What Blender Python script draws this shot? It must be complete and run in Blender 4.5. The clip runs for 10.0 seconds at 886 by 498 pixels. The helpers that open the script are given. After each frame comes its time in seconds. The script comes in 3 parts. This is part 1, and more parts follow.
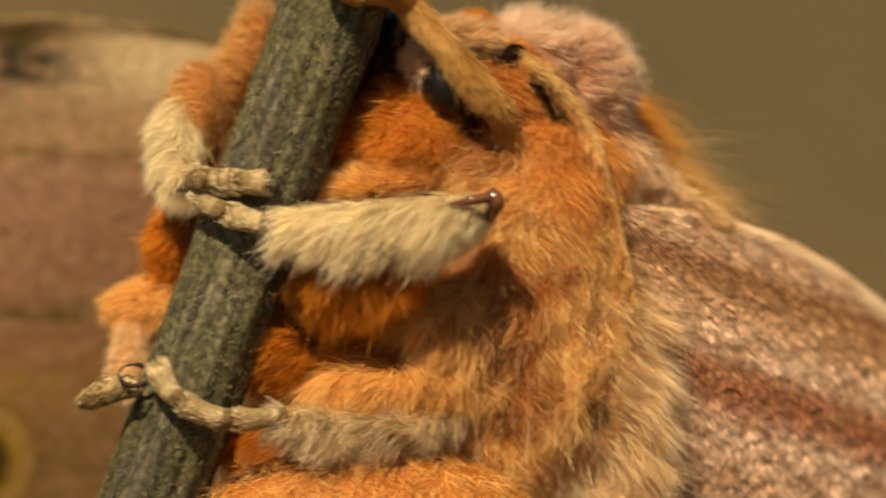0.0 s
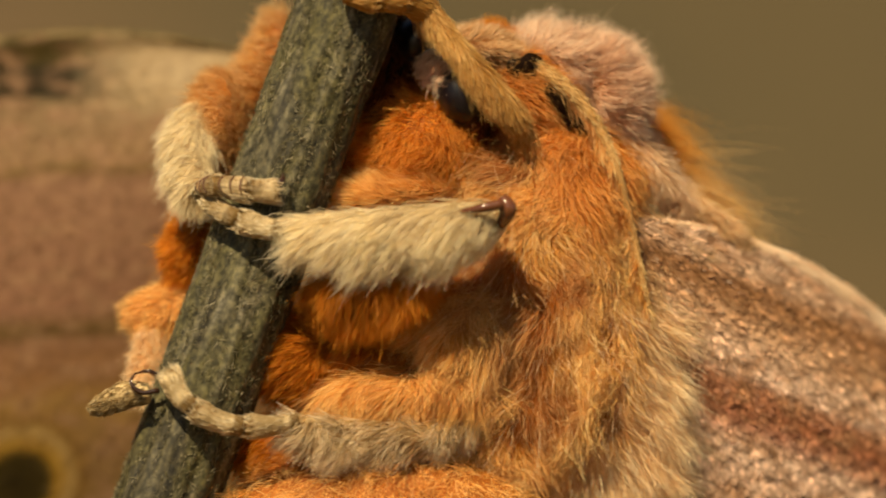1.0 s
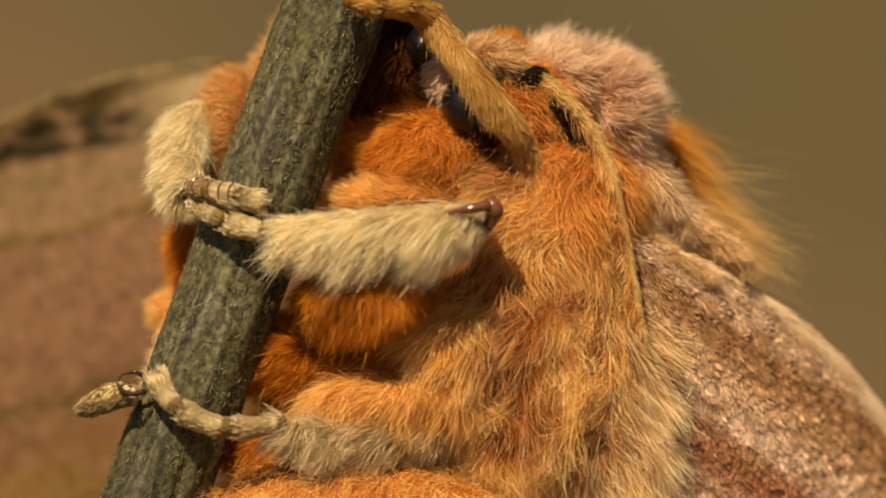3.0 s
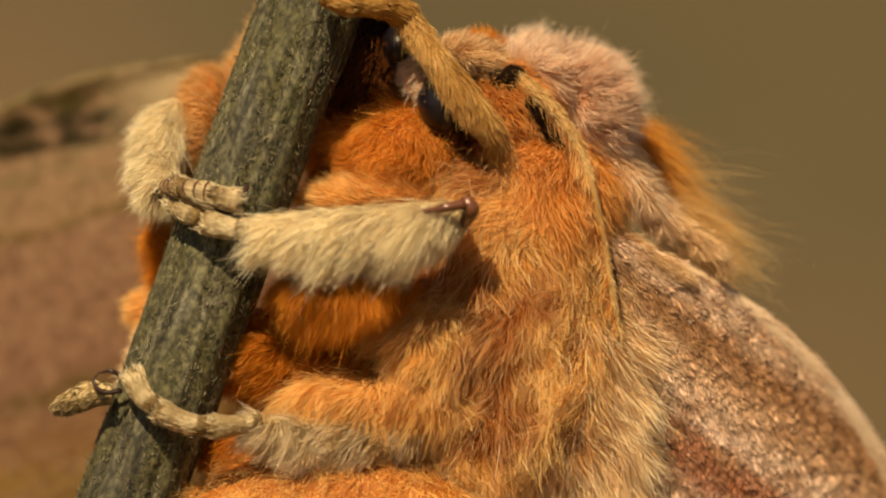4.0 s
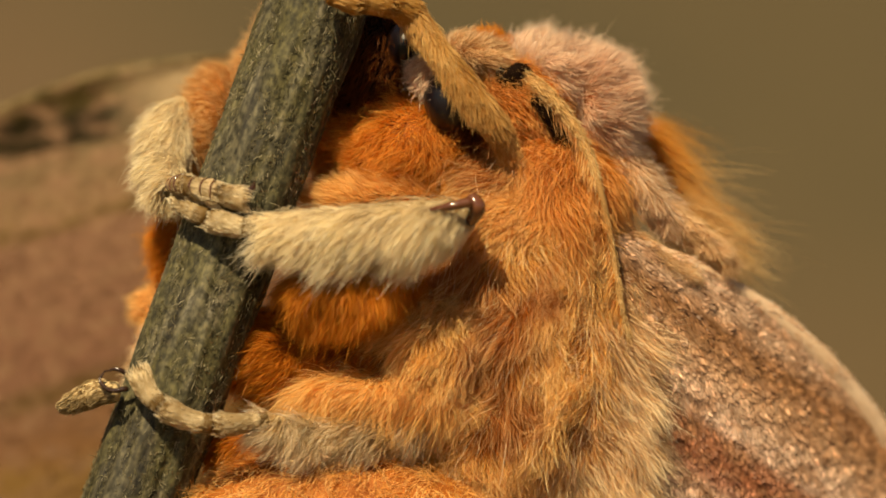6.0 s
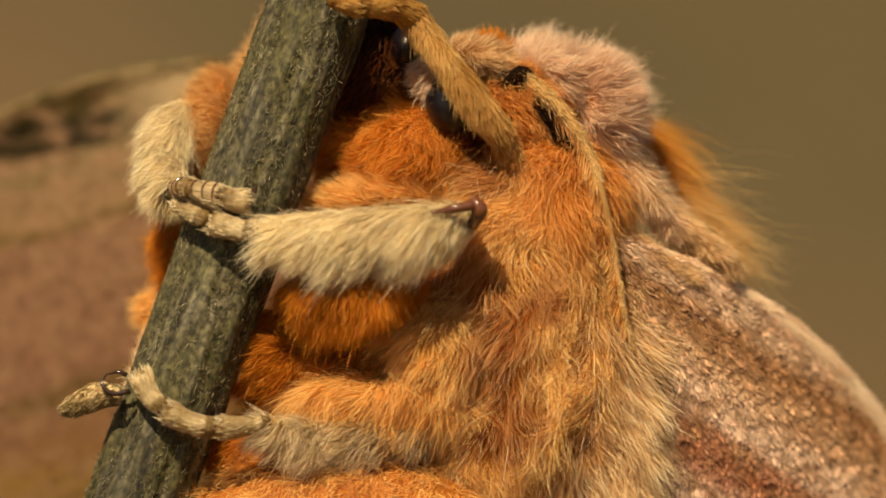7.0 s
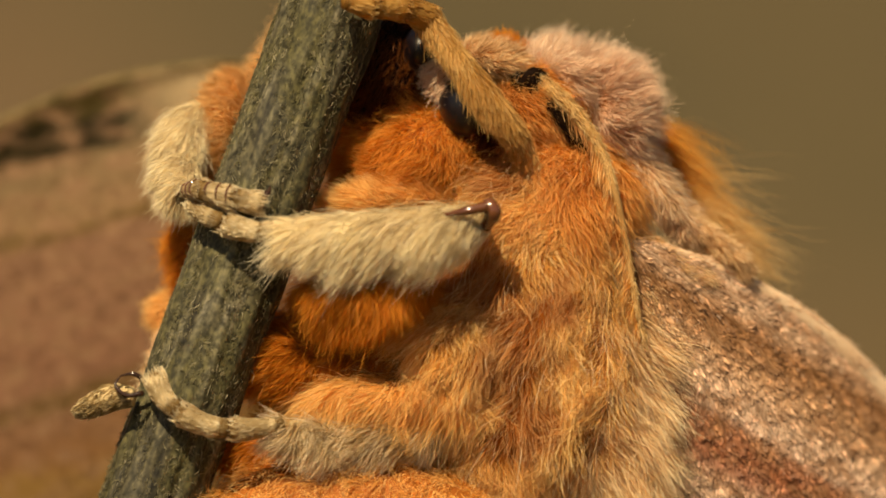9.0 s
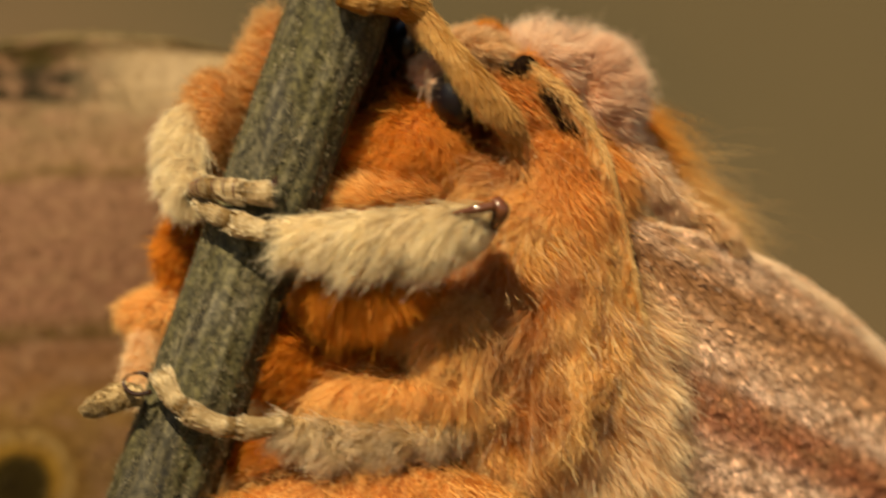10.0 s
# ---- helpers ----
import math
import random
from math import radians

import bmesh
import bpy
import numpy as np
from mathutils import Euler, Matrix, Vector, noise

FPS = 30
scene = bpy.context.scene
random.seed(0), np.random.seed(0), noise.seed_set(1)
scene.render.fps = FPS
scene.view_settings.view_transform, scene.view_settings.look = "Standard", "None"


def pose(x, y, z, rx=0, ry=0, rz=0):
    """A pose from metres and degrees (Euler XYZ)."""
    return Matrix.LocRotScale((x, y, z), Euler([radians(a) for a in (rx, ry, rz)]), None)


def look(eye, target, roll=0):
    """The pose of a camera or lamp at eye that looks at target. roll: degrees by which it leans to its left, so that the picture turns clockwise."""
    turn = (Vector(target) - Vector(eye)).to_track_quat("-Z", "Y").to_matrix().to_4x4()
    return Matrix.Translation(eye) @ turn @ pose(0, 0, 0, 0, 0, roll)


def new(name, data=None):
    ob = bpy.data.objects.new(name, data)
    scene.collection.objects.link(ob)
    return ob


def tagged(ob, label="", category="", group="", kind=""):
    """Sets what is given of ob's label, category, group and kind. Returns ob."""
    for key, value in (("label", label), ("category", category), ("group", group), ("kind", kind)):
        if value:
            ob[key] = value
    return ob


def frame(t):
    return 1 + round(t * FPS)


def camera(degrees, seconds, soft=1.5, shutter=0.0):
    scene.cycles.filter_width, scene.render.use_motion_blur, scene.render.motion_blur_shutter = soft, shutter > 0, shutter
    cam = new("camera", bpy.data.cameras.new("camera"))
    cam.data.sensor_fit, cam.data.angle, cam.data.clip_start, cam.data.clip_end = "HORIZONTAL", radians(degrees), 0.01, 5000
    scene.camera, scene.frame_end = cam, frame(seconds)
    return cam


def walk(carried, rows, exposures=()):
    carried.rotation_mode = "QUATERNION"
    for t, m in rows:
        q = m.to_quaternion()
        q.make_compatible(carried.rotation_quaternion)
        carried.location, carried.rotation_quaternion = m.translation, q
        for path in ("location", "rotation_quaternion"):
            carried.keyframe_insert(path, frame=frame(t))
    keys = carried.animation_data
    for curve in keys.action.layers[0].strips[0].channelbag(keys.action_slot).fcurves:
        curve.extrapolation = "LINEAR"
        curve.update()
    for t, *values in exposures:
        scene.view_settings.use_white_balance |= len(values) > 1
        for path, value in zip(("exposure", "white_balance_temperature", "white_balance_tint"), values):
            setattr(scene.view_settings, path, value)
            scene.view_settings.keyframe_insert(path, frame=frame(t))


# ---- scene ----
from mathutils.kdtree import KDTree

# One unit U is a fiftieth of a millimetre; D is the distance from the lens to the twig in units.
U, D, Z0 = 2e-5, 17500.0, 0.6
cam = camera(2 * math.degrees(math.atan(784 / D)), 10.0, soft=1.7, shutter=0.7)
cam.data.dof.use_dof = True
cam.data.dof.focus_distance = (D - 30) * U
cam.data.dof.aperture_fstop = 34.0
EYE = look((0, -D * U, Z0), (0, 0, Z0))
walk(cam, [(0, EYE), (10, EYE)], exposures=[(0, 0.5, 7600, 6), (10, 0.5, 7600, 6)])

# ---- light ----
world = bpy.data.worlds.new("sky")
scene.world = world
world.use_nodes = True
SUN_EL, SUN_AZ = 47.0, 200.0  # degrees up; compass bearing from +y, clockwise
sky = world.node_tree.nodes.new("ShaderNodeTexSky")
sky.sky_type, sky.sun_disc = "NISHITA", False
sky.sun_elevation, sky.sun_rotation = radians(SUN_EL), radians(SUN_AZ)
back = world.node_tree.nodes["Background"]
back.inputs["Strength"].default_value = 0.04
world.node_tree.links.new(sky.outputs[0], back.inputs["Color"])
sun = new("sun", bpy.data.lights.new("sun", "SUN"))
sun.data.energy, sun.data.angle, sun.data.color = 5.0, radians(0.6), (1.0, 0.84, 0.6)
to_sun = Vector((math.sin(radians(SUN_AZ)) * math.cos(radians(SUN_EL)), math.cos(radians(SUN_AZ)) * math.cos(radians(SUN_EL)), math.sin(radians(SUN_EL))))
sun.matrix_world = look(to_sun * 5 + Vector((0, 0, Z0)), (0, 0, Z0))


# ---- materials ----
def material(name):
    m = bpy.data.materials.new(name)
    m.use_nodes = True
    t = m.node_tree
    return m, t, t.nodes["Principled BSDF"]


def node(t, kind, **values):
    n = t.nodes.new(kind)
    for k, v in values.items():
        n.inputs[k].default_value = v
    return n


def ramp(t, stops, source):
    n = t.nodes.new("ShaderNodeValToRGB")
    while len(n.color_ramp.elements) < len(stops):
        n.color_ramp.elements.new(0.5)
    for e, (at, c) in zip(n.color_ramp.elements, stops):
        e.position, e.color = at, (*c, 1)
    t.links.new(source, n.inputs[0])
    return n.outputs[0]


def blend(t, a, b, factor, kind="MIX"):
    n = t.nodes.new("ShaderNodeMix")
    n.data_type, n.blend_type = "RGBA", kind
    for socket, v in ((n.inputs[6], a), (n.inputs[7], b), (n.inputs[0], factor)):
        if isinstance(v, bpy.types.NodeSocket):
            t.links.new(v, socket)
        else:
            socket.default_value = (*v, 1) if isinstance(v, tuple) else v
    return n.outputs[2]


def noise_of(t, scale, detail=3.0, coord=None, stretch=(1, 1, 1)):
    c = t.nodes.new("ShaderNodeTexCoord").outputs["Object"] if coord is None else coord
    m = t.nodes.new("ShaderNodeMapping")
    m.inputs["Scale"].default_value = stretch
    t.links.new(c, m.inputs[0])
    n = node(t, "ShaderNodeTexNoise", Scale=scale, Detail=detail)
    t.links.new(m.outputs[0], n.inputs["Vector"])
    return n.outputs["Fac"]


def hair_material(name, dark, mid, pale, tip, patch=(0, 0, 0), patchy=0.0, through_light=0.5, patch_scale=260.0, gloss=0.2):
    """Fine hair: each strand its own shade between dark and pale, its end towards tip; wider patches of another shade."""
    m, t, b = material(name)
    uv = t.nodes.new("ShaderNodeUVMap")
    uv.uv_map = "strand"
    sep = t.nodes.new("ShaderNodeSeparateXYZ")
    t.links.new(uv.outputs[0], sep.inputs[0])
    col = ramp(t, [(0.0, dark), (0.5, mid), (1.0, pale)], sep.outputs[0])
    spot = ramp(t, [(0.44, (0, 0, 0)), (0.6, (1, 1, 1))], noise_of(t, patch_scale, 2))
    if patchy:
        k = t.nodes.new("ShaderNodeMath")
        k.operation = "MULTIPLY"
        k.inputs[1].default_value = patchy
        t.links.new(spot, k.inputs[0])
        col = blend(t, col, patch, k.outputs[0])
    end = ramp(t, [(0.3, (0, 0, 0)), (1.0, (1, 1, 1))], sep.outputs[1])
    k = t.nodes.new("ShaderNodeMath")
    k.operation = "MULTIPLY"
    k.inputs[1].default_value = 0.55
    t.links.new(end, k.inputs[0])
    col = blend(t, col, tip, k.outputs[0])
    t.links.new(col, b.inputs["Base Color"])
    b.inputs["Roughness"].default_value = 0.5
    b.inputs["Specular IOR Level"].default_value = gloss
    tr = t.nodes.new("ShaderNodeBsdfTranslucent")
    t.links.new(col, tr.inputs[0])
    mix = t.nodes.new("ShaderNodeMixShader")
    mix.inputs[0].default_value = through_light
    t.links.new(b.outputs[0], mix.inputs[1])
    t.links.new(tr.outputs[0], mix.inputs[2])
    t.links.new(mix.outputs[0], t.nodes["Material Output"].inputs[0])
    return m


def skin_material(name, a, b_, rough=0.7, scale=300.0, bump=0.2, spec=0.3):
    m, t, b = material(name)
    f = noise_of(t, scale, 5)
    t.links.new(ramp(t, [(0.3, a), (0.7, b_)], f), b.inputs["Base Color"])
    b.inputs["Roughness"].default_value = rough
    b.inputs["Specular IOR Level"].default_value = spec
    bp = node(t, "ShaderNodeBump", Strength=bump, Distance=0.0001)
    t.links.new(noise_of(t, scale * 6, 4), bp.inputs["Height"])
    t.links.new(bp.outputs[0], b.inputs["Normal"])
    return m


ORANGE = hair_material("orange_hair", (0.50, 0.15, 0.010), (0.76, 0.27, 0.022), (0.90, 0.48, 0.10), (0.92, 0.54, 0.17), (0.46, 0.12, 0.008), 0.45)
RUST = hair_material("rust_hair", (0.38, 0.11, 0.008), (0.64, 0.21, 0.016), (0.80, 0.34, 0.045), (0.84, 0.38, 0.06), (0.34, 0.09, 0.008), 0.4)
GOLD = hair_material("golden_hair", (0.46, 0.17, 0.018), (0.70, 0.31, 0.042), (0.82, 0.44, 0.11), (0.84, 0.50, 0.17))
MANE = hair_material("mane_hair", (0.42, 0.19, 0.04), (0.68, 0.40, 0.13), (0.85, 0.62, 0.32), (0.85, 0.62, 0.34))
PEACH = hair_material("peach_hair", (0.5, 0.25, 0.06), (0.76, 0.48, 0.2), (0.9, 0.68, 0.38), (0.9, 0.68, 0.4), (0.64, 0.30, 0.06), 0.6)
APRICOT = hair_material("apricot_hair", (0.66, 0.29, 0.05), (0.88, 0.52, 0.16), (0.95, 0.68, 0.3), (0.96, 0.74, 0.38), (0.74, 0.3, 0.04), 0.4)
FLANK = hair_material("flank_hair", (0.42, 0.13, 0.010), (0.83, 0.43, 0.09), (0.95, 0.74, 0.38), (0.95, 0.72, 0.37), (0.42, 0.105, 0.005), 0.95, 0.4, 400.0)
CREAM = hair_material("cream_hair", (0.36, 0.23, 0.09), (0.88, 0.74, 0.48), (0.96, 0.88, 0.66), (0.96, 0.89, 0.69), (0.7, 0.52, 0.26), 0.25)
FOOT = hair_material("foot_hair", (0.26, 0.16, 0.06), (0.84, 0.68, 0.42), (0.95, 0.86, 0.64), (0.95, 0.86, 0.66), (0.34, 0.22, 0.09), 0.7, patch_scale=1100.0)
TIP = hair_material("leg_tip_hair", (0.14, 0.085, 0.025), (0.48, 0.33, 0.15), (0.9, 0.76, 0.5), (0.8, 0.64, 0.38), (0.16, 0.10, 0.03), 0.7, patch_scale=900.0)
TAN = hair_material("tan_hair", (0.34, 0.17, 0.04), (0.62, 0.35, 0.10), (0.80, 0.55, 0.23), (0.82, 0.57, 0.26), (0.44, 0.19, 0.03), 0.5, patch_scale=420.0)
PINK = hair_material("pinkish_hair", (0.52, 0.32, 0.22), (0.84, 0.60, 0.42), (0.95, 0.82, 0.66), (0.95, 0.84, 0.70), (0.66, 0.34, 0.18), 0.55)
NAPE = hair_material("nape_hair", (0.42, 0.22, 0.10), (0.78, 0.52, 0.30), (0.95, 0.80, 0.60), (0.95, 0.80, 0.62), (0.55, 0.26, 0.10), 0.6, patch_scale=500.0)
GREY = hair_material("grey_hair", (0.24, 0.14, 0.045), (0.64, 0.45, 0.22), (0.93, 0.82, 0.62), (0.95, 0.87, 0.7), (0.36, 0.20, 0.06), 0.6, patch_scale=420.0)
# near-black hair that colours in the shade of the gaps beside the antenna
DARK = hair_material("gap_shade_hair", (0.006, 0.004, 0.003), (0.016, 0.008, 0.005), (0.07, 0.03, 0.01), (0.05, 0.02, 0.008), gloss=0.03)
SHOULDER = hair_material("shoulder_hair", (0.5, 0.16, 0.02), (0.80, 0.36, 0.075), (0.90, 0.54, 0.2), (0.9, 0.58, 0.25), (0.60, 0.19, 0.015), 0.5)
FAWN = hair_material("fawn_hair", (0.66, 0.38, 0.15), (0.92, 0.70, 0.41), (0.96, 0.86, 0.64), (0.96, 0.87, 0.67), (0.7, 0.34, 0.09), 0.3)
# head fur with the deep shade between twig, leg and face in its colour
SHADED_MAROON = hair_material("shaded_maroon_hair", (0.05, 0.014, 0.004), (0.13, 0.036, 0.007), (0.26, 0.08, 0.014), (0.25, 0.08, 0.015))
BUFF = hair_material("buff_hair", (0.38, 0.19, 0.065), (0.74, 0.46, 0.22), (0.92, 0.72, 0.46), (0.92, 0.74, 0.5), (0.42, 0.20, 0.06), 0.7, patch_scale=620.0)
SKIN = skin_material("body_skin", (0.20, 0.055, 0.006), (0.36, 0.115, 0.014))
# near-black skin under the lumps whose colour stands for shade on the head
DARK_SKIN = skin_material("shade_dark_skin", (0.006, 0.003, 0.002), (0.02, 0.009, 0.005), 0.9, spec=0.05)
PALE_SKIN = skin_material("leg_skin", (0.46, 0.33, 0.16), (0.62, 0.48, 0.27))
CLAW = skin_material("claw_black", (0.02, 0.009, 0.006), (0.05, 0.022, 0.012), 0.2, spec=0.6)
HORN = skin_material("claw_horn", (0.06, 0.018, 0.007), (0.16, 0.055, 0.02), 0.1, 300.0, 0.04, 0.9)
EYE_BLACK = skin_material("eye_black", (0.003, 0.002, 0.003), (0.008, 0.005, 0.007), 0.3, 2500, 0.1, 0.4)


def scale_material(name, stops, mottle, speck, wobble=0.05, gloss=0.4, grainy=1.0, root=None, eyespot=None):
    """Wing scales: bands across the wing (second map: along, across), mottled, each scale its own shade."""
    m, t, b = material(name)
    uv = t.nodes.new("ShaderNodeUVMap")
    uv.uv_map = "place"
    sep = t.nodes.new("ShaderNodeSeparateXYZ")
    t.links.new(uv.outputs[0], sep.inputs[0])
    n = noise_of(t, 5.0, 4, uv.outputs[0], (0.5, 2.2, 1))
    add = t.nodes.new("ShaderNodeMath")
    add.operation, add.inputs[1].default_value = "MULTIPLY_ADD", wobble
    t.links.new(n, add.inputs[0])
    t.links.new(sep.outputs[1], add.inputs[2])
    even = t.nodes.new("ShaderNodeMath")
    even.operation, even.inputs[1].default_value = "SUBTRACT", wobble * 0.5 - 0.025
    t.links.new(add.outputs[0], even.inputs[0])
    col = ramp(t, stops, even.outputs[0])
    spot = ramp(t, [(0.46, (0, 0, 0)), (0.64, (1, 1, 1))], noise_of(t, 26, 4, uv.outputs[0], (0.7, 1.3, 1)))
    k = t.nodes.new("ShaderNodeMath")
    k.operation, k.inputs[1].default_value = "MULTIPLY", 0.75
    t.links.new(spot, k.inputs[0])
    col = blend(t, col, mottle, k.outputs[0])
    if root:
        # paler towards the wing's root along its margin
        near = ramp(t, [(0.24, (1, 1, 1)), (0.37, (0, 0, 0))], sep.outputs[0])
        margin = ramp(t, [(0.07, (1, 1, 1)), (0.13, (0, 0, 0))], even.outputs[0])
        col = blend(t, col, root, blend(t, near, margin, 1.0, "MULTIPLY"))
    if eyespot:
        # a dark round spot ringed with yellow
        far = t.nodes.new("ShaderNodeVectorMath")
        far.operation, far.inputs[1].default_value = "DISTANCE", (*eyespot, 0)
        t.links.new(uv.outputs[0], far.inputs[0])
        ring = ramp(t, [(0.0, (0.025, 0.017, 0.006)), (0.055, (0.04, 0.028, 0.008)), (0.075, (0.30, 0.17, 0.03)), (0.10, (0.33, 0.22, 0.09)), (0.115, (0.20, 0.11, 0.03))], far.outputs["Value"])
        inside = ramp(t, [(0.115, (1, 1, 1)), (0.14, (0, 0, 0))], far.outputs["Value"])
        col = blend(t, col, ring, inside)
    grain = ramp(t, [(0.36, (0.66, 0.61, 0.56)), (0.5, (1, 1, 1)), (0.64, (1.3, 1.3, 1.28))], noise_of(t, 62, 3, uv.outputs[0], (0.8, 1.2, 1)))
    col = blend(t, col, grain, grainy, "MULTIPLY")
    g = t.nodes.new("ShaderNodeNewGeometry")
    one = ramp(t, [(0.0, (0.7, 0.66, 0.62)), (0.35, (0.95, 0.94, 0.93)), (0.85, (1.14, 1.14, 1.13)), (1.0, speck)], g.outputs["Random Per Island"])
    col = blend(t, col, one, 1.0, "MULTIPLY")
    t.links.new(col, b.inputs["Base Color"])
    b.inputs["Roughness"].default_value = 0.45
    b.inputs["Specular IOR Level"].default_value = gloss
    tr = t.nodes.new("ShaderNodeBsdfTranslucent")
    t.links.new(col, tr.inputs[0])
    mix = t.nodes.new("ShaderNodeMixShader")
    mix.inputs[0].default_value = 0.35
    t.links.new(b.outputs[0], mix.inputs[1])
    t.links.new(tr.outputs[0], mix.inputs[2])
    t.links.new(mix.outputs[0], t.nodes["Material Output"].inputs[0])
    return m


SCALES = scale_material("wing_scales", [(0.0, (0.538, 0.384, 0.283)), (0.03, (0.498, 0.332, 0.227)), (0.055, (0.282, 0.137, 0.0602)), (0.085, (0.336, 0.179, 0.0885)), (0.12, (0.532, 0.33, 0.2)), (0.155, (0.612, 0.43, 0.315)),
                                        (0.19, (0.646, 0.468, 0.364)), (0.215, (0.403, 0.192, 0.11)), (0.25, (0.29, 0.108, 0.0509)), (0.275, (0.403, 0.185, 0.114)), (0.315, (0.646, 0.468, 0.364)), (0.45, (0.564, 0.368, 0.255))],
                        (0.36, 0.19, 0.10), (2.1, 2.1, 2.15), gloss=0.3)
# darker tones than SCALES; the near-black margin stops colour in the leading edge's shade
FAR_SCALES = scale_material("far_wing_shaded_scales", [(0.0, (0.0666, 0.047, 0.0151)), (0.02, (0.0207, 0.0151, 0.0055)), (0.055, (0.0251, 0.0181, 0.00619)), (0.08, (0.214, 0.144, 0.0791)), (0.16, (0.273, 0.169, 0.0929)), (0.195, (0.156, 0.0972, 0.0378)), (0.225, (0.241, 0.133, 0.0826)),
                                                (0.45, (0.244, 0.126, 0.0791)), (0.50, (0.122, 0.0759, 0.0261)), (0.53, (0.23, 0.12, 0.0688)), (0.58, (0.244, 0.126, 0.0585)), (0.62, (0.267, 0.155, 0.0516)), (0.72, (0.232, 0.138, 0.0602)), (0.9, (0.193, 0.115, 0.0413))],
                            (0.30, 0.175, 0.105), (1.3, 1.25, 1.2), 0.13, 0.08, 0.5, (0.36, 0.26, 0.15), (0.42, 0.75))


def bark_material():
    m, t, b = material("bark")
    c = t.nodes.new("ShaderNodeTexCoord").outputs["Object"]
    lean = t.nodes.new("ShaderNodeMapping")
    lean.inputs["Rotation"].default_value = (0, -math.atan2(329, 882), 0)
    t.links.new(c, lean.inputs[0])
    c = lean.outputs[0]
    streak = noise_of(t, 2300, 6, c, (1, 1, 0.06))
    blotch = noise_of(t, 900, 5, c, (1, 1, 0.5))
    fine = noise_of(t, 5200, 5, c, (1, 1, 0.7))
    col = ramp(t, [(0.36, (0.020, 0.017, 0.011)), (0.46, (0.05, 0.044, 0.027)), (0.55, (0.078, 0.07, 0.044)), (0.66, (0.13, 0.117, 0.085))], streak)
    green = ramp(t, [(0.42, (0, 0, 0)), (0.6, (1, 1, 1))], blotch)
    k = t.nodes.new("ShaderNodeMath")
    k.operation, k.inputs[1].default_value = "MULTIPLY", 0.55
    t.links.new(green, k.inputs[0])
    col = blend(t, col, (0.072, 0.065, 0.022), k.outputs[0])
    dim = ramp(t, [(0.36, (0.42, 0.42, 0.40)), (0.5, (1, 1, 1)), (0.64, (1.75, 1.7, 1.6))], fine)
    col = blend(t, col, dim, 1.0, "MULTIPLY")
    t.links.new(col, b.inputs["Base Color"])
    b.inputs["Roughness"].default_value = 0.6
    b.inputs["Specular IOR Level"].default_value = 0.3
    bp = node(t, "ShaderNodeBump", Strength=0.8, Distance=0.00006)
    t.links.new(noise_of(t, 3400, 5, c, (1, 1, 0.3)), bp.inputs["Height"])
    t.links.new(bp.outputs[0], b.inputs["Normal"])
    return m


BARK = bark_material()
BARK_HAIR = hair_material("bark_hair", (0.05, 0.044, 0.02), (0.17, 0.15, 0.075), (0.5, 0.44, 0.31), (0.34, 0.30, 0.19))


def ground_material():
    m, t, b = material("dry_grass_ground")
    pos = t.nodes.new("ShaderNodeSeparateXYZ")
    t.links.new(t.nodes.new("ShaderNodeTexCoord").outputs["Object"], pos.inputs[0])

    def math_of(kind, a, b, c=0.0):
        n = t.nodes.new("ShaderNodeMath")
        n.operation = kind
        for socket, v in zip(n.inputs, (a, b, c)):
            if isinstance(v, bpy.types.NodeSocket):
                t.links.new(v, socket)
            else:
                socket.default_value = v
        return n.outputs[0]

    # brown and olive patches of grass, a metre or two across, with ragged rims
    along = math_of("SUBTRACT", pos.outputs[1], 2.4)
    across = math_of("MULTIPLY", pos.outputs[0], math_of("MULTIPLY_ADD", noise_of(t, 0.9, 3), 5.0, 0.1))
    phase = math_of("ADD", across, math_of("MULTIPLY", along, math_of("MULTIPLY_ADD", noise_of(t, 0.6, 3, stretch=(1.3, 0.8, 1)), 5.0, -1.2)))
    patch = math_of("SINE", phase, 0.0)
    big = math_of("MULTIPLY_ADD", patch, 1.23, noise_of(t, 7.0, 2))
    fine = noise_of(t, 60, 5)
    col = ramp(t, [(0.30, (0.086, 0.050, 0.022)), (0.52, (0.072, 0.045, 0.018)), (0.68, (0.049, 0.036, 0.0125)), (0.9, (0.057, 0.040, 0.0145))], big)
    col = blend(t, col, ramp(t, [(0.3, (0.7, 0.7, 0.7)), (0.7, (1.3, 1.3, 1.25))], fine), 1.0, "MULTIPLY")
    col = blend(t, col, ramp(t, [(0.35, (0.78, 0.8, 0.8)), (0.65, (1.22, 1.2, 1.2))], noise_of(t, 13, 2)), 1.0, "MULTIPLY")
    t.links.new(col, b.inputs["Base Color"])
    b.inputs["Roughness"].default_value = 0.95
    return m


GROUND = ground_material()


# ---- building tools ----
def at(x, y, d=0.0):
    """A place in the world: units right and down from the view's corner at the twig's depth, and d units behind it."""
    k = (D + d) / D
    return np.array(((x - 784) * U * k, d * U, Z0 + (441 - y) * U * k))


def way(x, y, d=0.0):
    v = np.array((x, d, -y), float)
    return v / np.linalg.norm(v)


def unit(v):
    return v / np.maximum(np.linalg.norm(v, axis=-1, keepdims=True), 1e-12)


ORIGIN = {}


